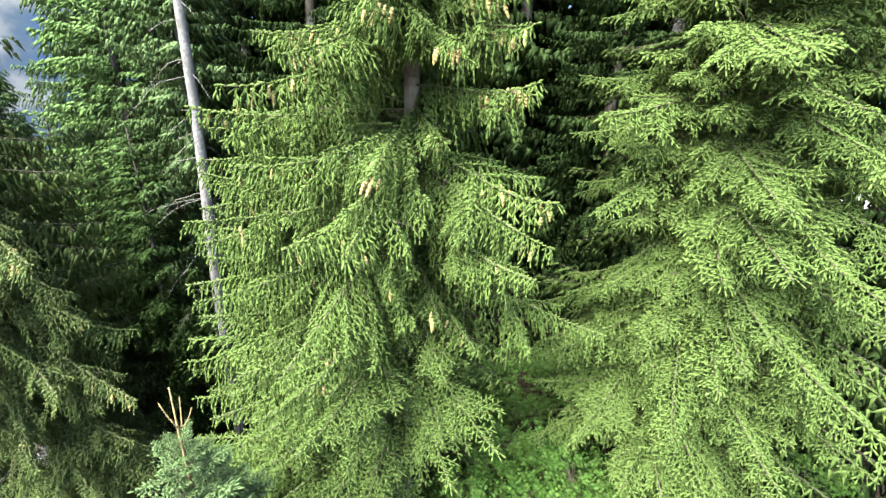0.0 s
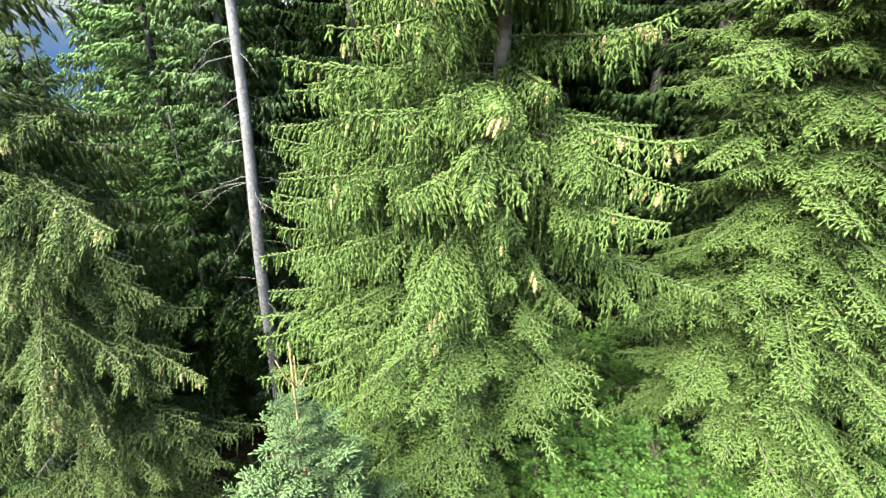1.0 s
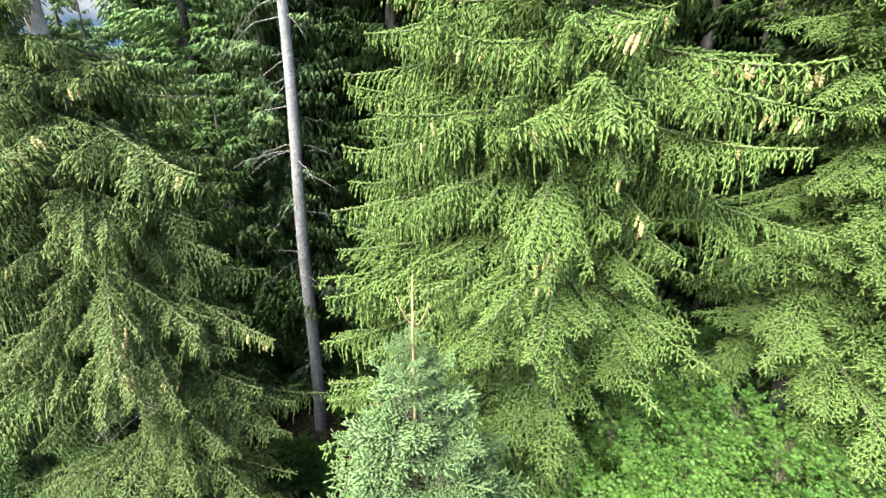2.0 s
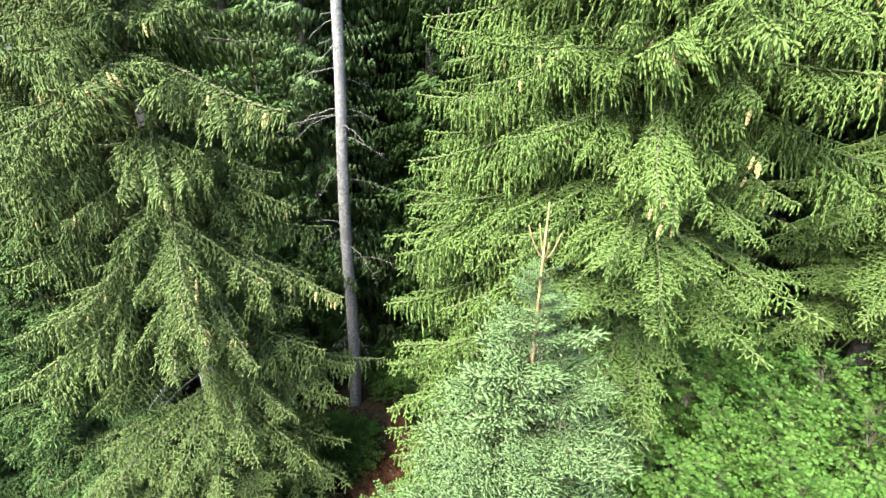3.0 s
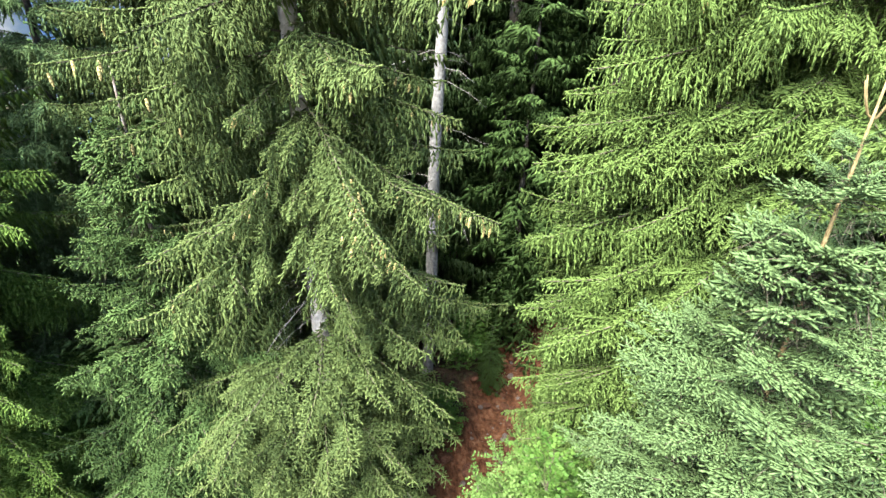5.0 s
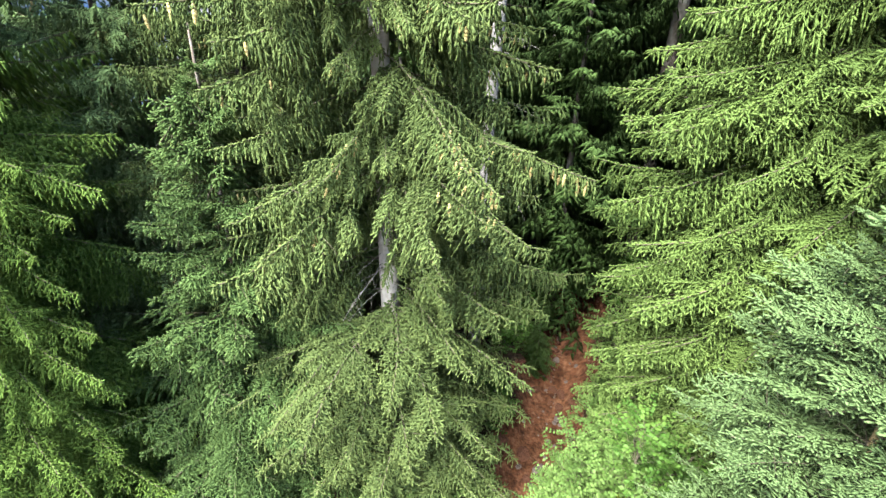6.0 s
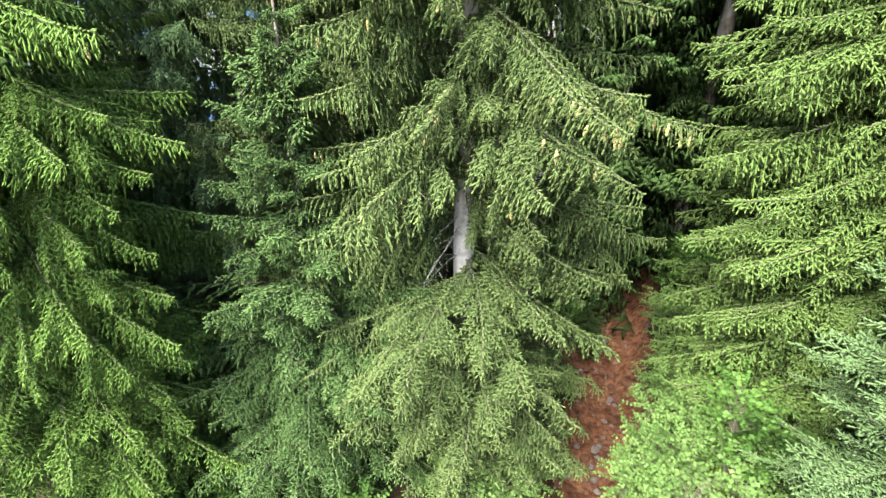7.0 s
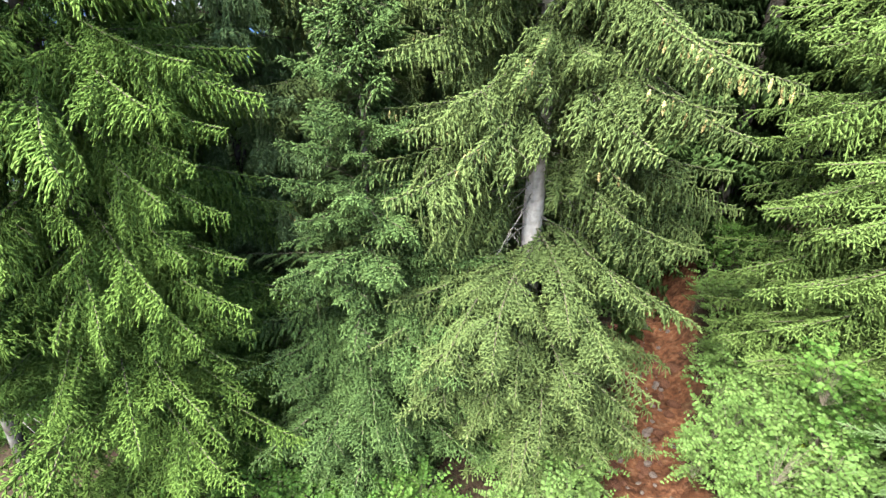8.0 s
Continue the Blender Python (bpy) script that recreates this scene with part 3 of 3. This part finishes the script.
spruce("greyish spruce with a pale trunk and drooping boughs", -7.27, 7.1, 23.0, 2.5, 0.2, "dull", "comb", 4.5, 13, trunk=0.17, lean=(-0.03, 0), bark=PALE, dry=(30, 3.5, 9.5), ceiling=11.4, front=(-95, 88), each=8, step=0.26, cone_share=0.35, flat_below=4.3, thin=10.4, gaps=[(4.2, 5.4, -90, 30), (5.4, 6.3, -86, 12), (7.5, 8.0, -90, 20)], keyed=[
    (6.9, -4.64, 6.16, 6.2, 10), (7.6, -6.04, 4.73, 6.35, 24), (4.5, -5.0, 6.6, 3.9, 0), (6.8, -8.05, 5.2, 6.1, 5), (8.4, -7.08, 5.3, 7.94, 4),
    (8.5, -6.38, 5.2, 7.96, 6), (7.9, -7.79, 5.44, 7.53, 4), (7.2, -9.02, 5.9, 6.86, 0), (8.4, -9.8, 5.48, 8.0, 5), (5.7, -5.07, 6.35, 5.1, 0),
    (4.2, -6.1, 5.63, 3.4, 0), (9.5, -6.77, 5.0, 9.2, 14), (9.3, -4.9, 5.35, 8.94, 12), (6.7, -6.1, 4.85, 6.0, 3), (5.7, -6.75, 5.9, 5.25, 0), (5.2, -6.55, 5.6, 4.6, 0), (5.9, -6.4, 5.5, 5.0, 2),
    (4.0, -7.2, 5.0, 3.3, 0), (3.6, -6.6, 5.0, 2.9, 0), (3.3, -7.9, 5.0, 2.5, 0), (3.0, -6.9, 4.9, 2.2, 0), (2.4, -7.4, 4.9, 1.5, 0), (7.6, -9.3, 5.6, 7.2, 2), (8.2, -9.0, 5.3, 7.7, 2), (7.0, -9.6, 6.2, 6.5, 0), (6.2, -9.3, 5.7, 5.6, 0), (8.8, -8.6, 5.1, 8.3, 2), (9.0, -9.4, 6.0, 8.6, 0), (6.6, -8.8, 5.3, 6.0, 0), (7.9, -5.3, 6.2, 7.4, 4), (8.5, -5.5, 6.3, 7.9, 3), (7.2, -5.5, 5.8, 6.6, 4), (7.0, -5.8, 5.0, 5.9, 6), (6.8, -5.55, 5.2, 5.65, 5), (7.4, -6.1, 4.9, 6.4, 6), (7.0, -7.8, 5.5, 6.45, 3), (6.9, -7.2, 5.5, 6.45, 2)] + RIGHT_BOUGHS)
spruce("dark green spruce with long hanging boughs", -14.0, 6.6, 12.5, 3.3, -0.8, "lush", "comb", 3.5, 14, trunk=0.18, wide=0.6, each=9, step=0.25, ceiling=9.3, front=(-50, 88), flat_below=3.8, gaps=[(-2, 2.2, -160, 62)], keyed=[
    (7.6, -11.1, 5.13, 7.1, 3), (6.4, -10.93, 5.8, 5.86, 0), (4.5, -11.26, 5.6, 3.95, 0), (3.9, -11.2, 5.35, 3.35, 0), (1.6, -10.7, 5.45, 0.93, 0), (6.2, -11.8, 4.05, 5.6, 0),
    (2.8, -12.3, 4.4, 1.9, 0), (2.2, -11.6, 4.7, 1.2, 0), (3.2, -13.2, 4.2, 2.4, 0), (1.4, -12.0, 4.6, 0.5, 0), (4.2, -13.2, 4.7, 3.2, 0), (4.0, -12.8, 4.75, 2.95, 0), (3.6, -13.3, 4.8, 2.6, 0), (4.6, -12.5, 4.5, 3.5, 0), (3.3, -13.7, 5.0, 2.4, 0)] + [(1.7 + 0.36 * k, -11.35 - 0.5 * (0.618 * k % 1), 4.7 + 1.2 * (0.382 * k % 1), 1.0 + 0.35 * k, 0) for k in range(16)])
spruce("young dark green spruce standing among taller ones", -10.0, 7.1, 7.9, 2.7, -0.8, "mid", "fan", 0.8, 15, trunk=0.08, wide=0.72, step=0.24, each=9, front=(-90, 88), trim=(-110, 55, 0.8), keyed=[(2.3, -9.7, 5.1, 1.5, 0), (1.9, -9.2, 5.1, 1.0, 0), (1.8, -9.95, 5.0, 1.0, 0)])
spruce("grey-green spruce with drooping boughs behind a young one", -10.3, 9.3, 14.0, 2.4, 3.0, "dull", "comb", 5.5, 18, trunk=0.14, bark=BARK_SHADED, each=8, step=0.3, cone_share=0.2, ceiling=9.8, front=(-85, 80))
spruce("lichen-grey spruce with sparse drooping boughs", -12.9, 9.6, 11.0, 3.0, 1.0, "pale", "comb", 4.5, 17, trunk=0.16, bark=BARK_SHADED, each=8, step=0.3, wide=0.6, front=(-75, 75), cone_share=0.2, flat_below=4.0)
BLUE = spruce("young blue-green spruce with a bare forked leader", -2.42, 3.65, 8.5, 1.95, -0.2, "blue", "young", 3.0, 16, trunk=0.042, bark=STEM, front=(-140, 180), wide=0.85, bare=0.45, step=0.19, each=9)
for k, (az, ln) in enumerate(((0.3, 0.22), (1.9, 0.26), (3.2, 0.3), (4.6, 0.2))):
    q = np.linspace(0, 1, 5)
    shoot = np.stack([ln * 0.55 * q ** 0.8, 0 * q, ln * q ** 1.4], -1)
    sv, sf = tube(shoot, 0.0085 - 0.003 * q, 5)
    part("leader_shoot", mesh_from("leader_shoot", sv, sf, [STEM]), BLUE, Matrix.Translation((0, 0, 8.0 - BLUE.location.z)) @ Matrix.Rotation(az, 4, "Z"))


# ---- dead trunk ----
def snag(label, x, y, height, r, seed, bark):
    rng = random.Random(seed)
    base = (x, y, ground_z(x, y) - 0.1)
    tree = new("dead_spruce")
    tree.location = base
    tagged(tree, label, "tree")
    zs = np.linspace(0, height, 24)
    pts = np.stack([0.012 * zs + 0.03 * np.sin(zs * 0.8), 0.02 * np.sin(zs * 0.6), zs], -1)
    tv, tf = tube(pts, r * (1 - 0.6 * zs / height), 14)
    part("trunk", mesh_from("trunk", tv, tf, [bark]), tree)
    for k in range(60):
        z = rng.uniform(1.5, height - 1)
        dead_twig(tree, Vector((np.interp(z, zs, pts[:, 0]), np.interp(z, zs, pts[:, 1]), z)), rng.uniform(0, TAU), rng.uniform(0.25, 1.5), rng)
    return tree


snag("tall bare dead spruce trunk with dry broken twigs", -5.67, 11.1, 19.0, 0.17, 31, SNAG)
# this trunk's shade comes from the darkened bark colour
snag("bare spruce trunk at the forest edge, shade painted into its bark", -16.9, 6.9, 11.0, 0.14, 33, BARK_SHADED)


# ---- shrubs ----
def leaf_spray(base, way, rng, size):
    """A twig's leaves in pairs along it, each folded along its midrib."""
    V, F = [], []
    t = unit(way)
    side = unit(np.cross(t, np.array([0, 0, 1.0])) + 1e-6)
    up = np.cross(side, t)
    n = rng.integers(5, 9)
    for k in range(n):
        q = (k + 0.5) / n
        root = base + way * q
        for sd in (-1, 1):
            d = unit(t * 0.6 + side * sd + rng.normal(0, 0.2, 3))
            w = unit(np.cross(d, up + rng.normal(0, 0.6, 3)))
            ln = size * rng.uniform(0.7, 1.15) * (1.1 - 0.4 * q)
            wd = ln * 0.42
            nrm = np.cross(w, d)
            dip = nrm * (-ln * 0.12)
            o = len(V)
            V += [root, root + d * ln * 0.5 + w * wd + dip, root + d * ln, root + d * ln * 0.5 - w * wd + dip]
            F += [(o, o + 1, o + 2), (o, o + 2, o + 3)]
    return V, F


def spray_pool(mat, size, seed):
    out = []
    for k in range(5):
        rng = np.random.default_rng(seed + k)
        pieces, wood = [], []
        for j in range(20):
            a = rng.uniform(0, TAU)
            b = np.array([math.cos(a), math.sin(a), 0]) * rng.uniform(0, 0.24) + np.array([0, 0, rng.uniform(-0.22, 0.14)])
            w = np.array([math.cos(a), math.sin(a), rng.uniform(-0.1, 0.5)]) * rng.uniform(0.25, 0.42)
            pieces.append(leaf_spray(b, w, rng, size))
            wood.append(spike(np.array([0, 0, -0.4]), b, b + w, 0.0035))
        v, f = joined(pieces)
        wv, wf = joined(wood)
        out.append((mesh_from("leaves", v, f, [mat], None, False), mesh_from("twig", wv, wf, [TWIG])))
    return out


SPRAYS = {"green": spray_pool(LEAF, 0.078, 900), "light": spray_pool(LEAF_LIGHT, 0.07, 920), "yellow": spray_pool(LEAF_YELLOW, 0.1, 940)}


def shrub(label, x, y, top, radius, tone, seed, count=60):
    """A shrub: stems from the ground, leafy twigs over an uneven dome."""
    rng = random.Random(seed)
    base = (x, y, ground_z(x, y) - 0.05)
    bush = new("shrub")
    bush.location = base
    tagged(bush, label, "shrub", "leafy shrubs")
    h = top - base[2]
    tips = []
    for k in range(count):
        az, q = rng.uniform(0, TAU), math.sqrt(rng.random())
        lump = 0.75 + 0.3 * math.sin(3 * az + seed) * q + rng.uniform(-0.12, 0.12)
        r = radius * q
        z = h * (lump * math.sqrt(max(0.05, 1 - 0.8 * q * q))) if rng.random() < 0.75 else h * rng.uniform(0.3, 0.8)
        tips.append(Vector((math.cos(az) * r, math.sin(az) * r, z)))
    for k in range(min(7, count)):
        tip = tips[k]
        q = np.linspace(0, 1, 6)
        p = np.stack([tip.x * q ** 1.5, tip.y * q ** 1.5, tip.z * 0.95 * q], -1)
        sv, sf = tube(p, 0.022 * (1 - 0.7 * q) + 0.004, 5)
        part("stem", mesh_from("stem", sv, sf, [TWIG]), bush)
    for tip in tips:
        leaves, twigs = rng.choice(SPRAYS[tone])
        m = Matrix.Translation(tip) @ Euler((rng.uniform(-0.4, 0.4), rng.uniform(-0.4, 0.4), rng.uniform(0, TAU))).to_matrix().to_4x4() @ Matrix.Scale(rng.uniform(0.85, 1.25), 4)
        part("leaves", leaves, part("twig", twigs, bush, m))
    return bush


shrub("broad-leaved green shrub on the bank below spruces", 1.2, 5.5, 5.8, 1.6, "green", 51, 80)
shrub("broad-leaved green shrub on the bank below spruces", -0.2, 4.6, 4.7, 1.4, "green", 52, 70)
shrub("broad-leaved green shrub on the bank below spruces", 2.4, 5.3, 6.1, 1.6, "green", 53, 70)
shrub("broad-leaved green shrub on the bank below spruces", 4.2, 4.5, 5.7, 1.4, "green", 67, 44)
shrub("broad-leaved green shrub in shade between spruces", 3.1, 5.9, 6.1, 1.1, "green", 94, 34)
shrub("broad-leaved green shrub in shade between spruces", 1.8, 7.0, 5.9, 1.4, "green", 60, 60)
for k, (sx, sy, top, r) in enumerate(((3.2, 11.4, 4.2, 1.6), (4.8, 8.9, 4.6, 1.7), (1.5, 10.4, 4.2, 1.5), (6.6, 5.8, 5.9, 1.6))):
    shrub("broad-leaved green shrub in shade between spruces", sx, sy, top, r, "green", 70 + k, 34)
shrub("light green leafy shrub beside the red gully", -3.6, 5.7, 2.4, 1.1, "light", 54, 60)
shrub("light green leafy shrub beside the red gully", -3.7, 4.6, 2.2, 1.1, "light", 55, 50)
shrub("dark green leafy shrub between spruces", -11.8, 5.9, 0.3, 1.1, "green", 91, 24)
shrub("dark green leafy shrub between spruces", -9.4, 5.0, 0.2, 1.1, "green", 92, 26)
shrub("broad-leaved green shrub in shade between spruces", 5.2, 5.2, 5.3, 1.3, "green", 93, 30)
shrub("light green leafy shrub on the gully's bank", -2.3, 8.3, 1.2, 1.0, "light", 61, 46)
shrub("light green leafy shrub on the gully's bank", -1.5, 10.2, 1.6, 1.1, "light", 62, 44)
shrub("dark green leafy shrub under the spruces", -0.6, 12.0, 2.2, 1.2, "green", 63, 44)
shrub("shrub with yellow autumn leaves beside a young spruce", -3.5, 5.3, 3.9, 0.3, "yellow", 56, 3)
shrub("slender leafy shrub beside a young spruce", -3.4, 5.45, 4.2, 0.5, "green", 59, 16)
shrub("green leafy shrub between spruces and the gully", -6.9, 6.0, 0.6, 1.0, "light", 57, 40)
shrub("low dark green shrub at the foot of a dead trunk", -4.7, 12.7, 1.2, 0.8, "green", 64, 30)
shrub("low dark green shrub at the foot of a dead trunk", -6.7, 12.3, 1.1, 0.9, "green", 65, 30)
shrub("low dark green shrub at the foot of a dead trunk", -5.8, 9.5, 0.2, 0.9, "green", 58, 30)
shrub("low dark green shrub at the foot of a dead trunk", -4.7, 11.8, 0.5, 0.6, "green", 66, 16)
for k, (sx, sy, top, r) in enumerate(((-16.2, 8.0, 0.1, 1.0), (-17.7, 7.8, -0.3, 1.0), (-18.6, 9.4, 0.2, 1.6), (-16.9, 9.9, 0.4, 1.5), (-20.3, 8.2, -0.2, 1.6), (-15.4, 10.2, 0.7, 1.5))):
    shrub("dark green leafy shrub at the forest edge", sx, sy, top, r, "green", 80 + k, 18)


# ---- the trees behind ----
# the darkest crowns carry the forest's shade in their needle colour
CROWNS = [(crown_mesh("comb", "shaded", 21.0, 3.2, 301, step=0.6, bottom=2.5), 21.0), (crown_mesh("fan", "shaded", 20.0, 3.3, 302, step=0.6, bottom=2.5), 20.0),
          (crown_mesh("comb", "pale", 16.0, 2.7, 303, "coarse", 0.38, 8), 16.0), (crown_mesh("fan", "green", 8.0, 2.0, 304, "coarse", 0.36), 8.0), (crown_mesh("comb", "shaded", 20.0, 3.0, 305, "coarse", 0.5, bottom=1.5), 20.0),
          (crown_mesh("fan", "light", 16.0, 2.7, 306, "coarse", 0.42, 8), 16.0)]
TRUNKS = []
for k, (_, ch) in enumerate(CROWNS):
    tz, tp = trunk_line(ch, k, (0, 0))
    tv, tf = tube(tp, 0.15 * (ch / 14) * (1 - tz / ch) ** 0.8 + 0.012, 10)
    TRUNKS.append(mesh_from("trunk", tv, tf, [BARK_SHADED]))


def far_spruce(x, y, kind, scale, turn):
    tree = new("spruce_tree")
    tree.matrix_world = pose(x, y, ground_z(x, y) - 0.1, 0, 0, turn) @ Matrix.Scale(scale, 4)
    tagged(tree, ("forest spruce with painted-in shade", "dense spruce with painted-in shade at the forest edge", "grey-green forest spruce with hanging boughs", "small young green spruce of the undergrowth", "tall spruce with painted-in shade and hanging boughs", "green forest spruce with spreading boughs")[kind] + " behind the front row", "tree", "background spruces")
    part("trunk", TRUNKS[kind], tree)
    part("crown", CROWNS[kind][0], tree)


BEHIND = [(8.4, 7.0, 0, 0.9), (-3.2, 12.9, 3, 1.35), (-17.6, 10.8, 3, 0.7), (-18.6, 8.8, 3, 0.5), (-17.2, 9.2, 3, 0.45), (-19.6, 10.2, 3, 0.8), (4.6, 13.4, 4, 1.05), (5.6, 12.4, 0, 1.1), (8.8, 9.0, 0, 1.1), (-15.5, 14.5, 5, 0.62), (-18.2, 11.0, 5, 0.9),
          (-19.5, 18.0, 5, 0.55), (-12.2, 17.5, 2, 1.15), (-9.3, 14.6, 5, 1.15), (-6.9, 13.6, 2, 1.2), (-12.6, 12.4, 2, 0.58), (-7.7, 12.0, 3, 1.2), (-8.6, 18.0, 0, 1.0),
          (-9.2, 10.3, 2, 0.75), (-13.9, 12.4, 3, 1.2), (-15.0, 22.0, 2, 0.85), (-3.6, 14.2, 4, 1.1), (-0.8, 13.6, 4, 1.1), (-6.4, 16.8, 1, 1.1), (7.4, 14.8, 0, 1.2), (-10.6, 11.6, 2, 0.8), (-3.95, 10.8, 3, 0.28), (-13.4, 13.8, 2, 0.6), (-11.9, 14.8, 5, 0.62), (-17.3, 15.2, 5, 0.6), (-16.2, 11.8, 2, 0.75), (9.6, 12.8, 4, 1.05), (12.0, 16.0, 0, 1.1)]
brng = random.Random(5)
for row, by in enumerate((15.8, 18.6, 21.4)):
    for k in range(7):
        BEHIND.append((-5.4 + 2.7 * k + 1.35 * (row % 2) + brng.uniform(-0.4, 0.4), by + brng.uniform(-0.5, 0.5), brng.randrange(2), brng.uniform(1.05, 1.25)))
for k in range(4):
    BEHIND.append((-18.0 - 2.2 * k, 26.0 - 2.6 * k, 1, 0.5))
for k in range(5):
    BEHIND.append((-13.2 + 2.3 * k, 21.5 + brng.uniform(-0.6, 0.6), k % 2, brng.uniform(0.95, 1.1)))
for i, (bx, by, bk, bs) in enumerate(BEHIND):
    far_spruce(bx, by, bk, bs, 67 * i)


# ---- stones in the gully ----
def stone_mesh(seed, mat=STONE):
    rng = random.Random(seed)
    bm = bmesh.new()
    bmesh.ops.create_icosphere(bm, subdivisions=2, radius=1.0)
    sx, sy, sz = rng.uniform(0.8, 1.3), rng.uniform(0.7, 1.1), rng.uniform(0.45, 0.7)
    for v in bm.verts:
        k = 1 + 0.28 * noise.noise(v.co * 1.3 + Vector((seed, 0, 0)))
        v.co = Vector((v.co.x * sx * k, v.co.y * sy * k, v.co.z * sz * k))
    me = bpy.data.meshes.new("stone")
    bm.to_mesh(me)
    bm.free()
    me.materials.append(mat)
    return me


STONES = [stone_mesh(k) for k in range(5)]
srng = random.Random(77)
for k in range(150):
    sy = srng.uniform(5.0, 13.0)
    sx = gully_x(sy) + srng.gauss(-0.05, 0.3)
    size = srng.choice((0.02, 0.025, 0.03, 0.035, 0.045, 0.08)) * srng.uniform(0.8, 1.2)
    ob = new("stone", STONES[k % 5])
    ob.matrix_world = pose(sx, sy, ground_z(sx, sy) + 0.2 * size, srng.uniform(-20, 20), srng.uniform(-20, 20), srng.uniform(0, 360)) @ Matrix.Scale(size, 4)
    tagged(ob, "grey weathered stone lying in the red gully", "stone", "gully stones")

CLODS = [stone_mesh(20 + k, CLOD) for k in range(3)]
for k in range(70):
    sy = srng.uniform(6.5, 13.5)
    sx = gully_x(sy) + srng.gauss(0.0, 0.55)
    size = srng.choice((0.05, 0.07, 0.1, 0.14)) * srng.uniform(0.8, 1.2)
    ob = new("earth_clod", CLODS[k % 3])
    ob.matrix_world = pose(sx, sy, ground_z(sx, sy) + 0.1 * size, srng.uniform(-25, 25), srng.uniform(-25, 25), srng.uniform(0, 360)) @ Matrix.Scale(size, 4)
    tagged(ob, "clod of red-brown earth lying in the gully", "earth clod", "gully clods")


# ---- far valley ----
def backdrop_material():
    m, n, l, p = material("painted_haze_valley", 1.0)
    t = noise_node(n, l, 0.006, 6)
    # the haze of distance is painted into this blue to white base colour
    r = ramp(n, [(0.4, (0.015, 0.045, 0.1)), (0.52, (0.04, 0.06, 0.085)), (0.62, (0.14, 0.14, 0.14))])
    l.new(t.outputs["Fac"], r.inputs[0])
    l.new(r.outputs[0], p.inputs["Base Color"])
    return m


bv, bf = [], []
for i in range(61):
    a = radians(-100 + 200 * i / 60)
    for z in (-500, -150, 150, 480 + 120 * noise.noise((i * 0.35, 0, 0))):
        bv.append((1600 * math.sin(a), 1600 * math.cos(a), z))
for i in range(60):
    for k in range(3):
        o = i * 4 + k
        bf.append((o, o + 4, o + 5, o + 1))
tagged(new("backdrop", mesh_from("backdrop", bv, bf, [backdrop_material()])), "blue and white distant valley side with painted haze", "backdrop", kind="structure")
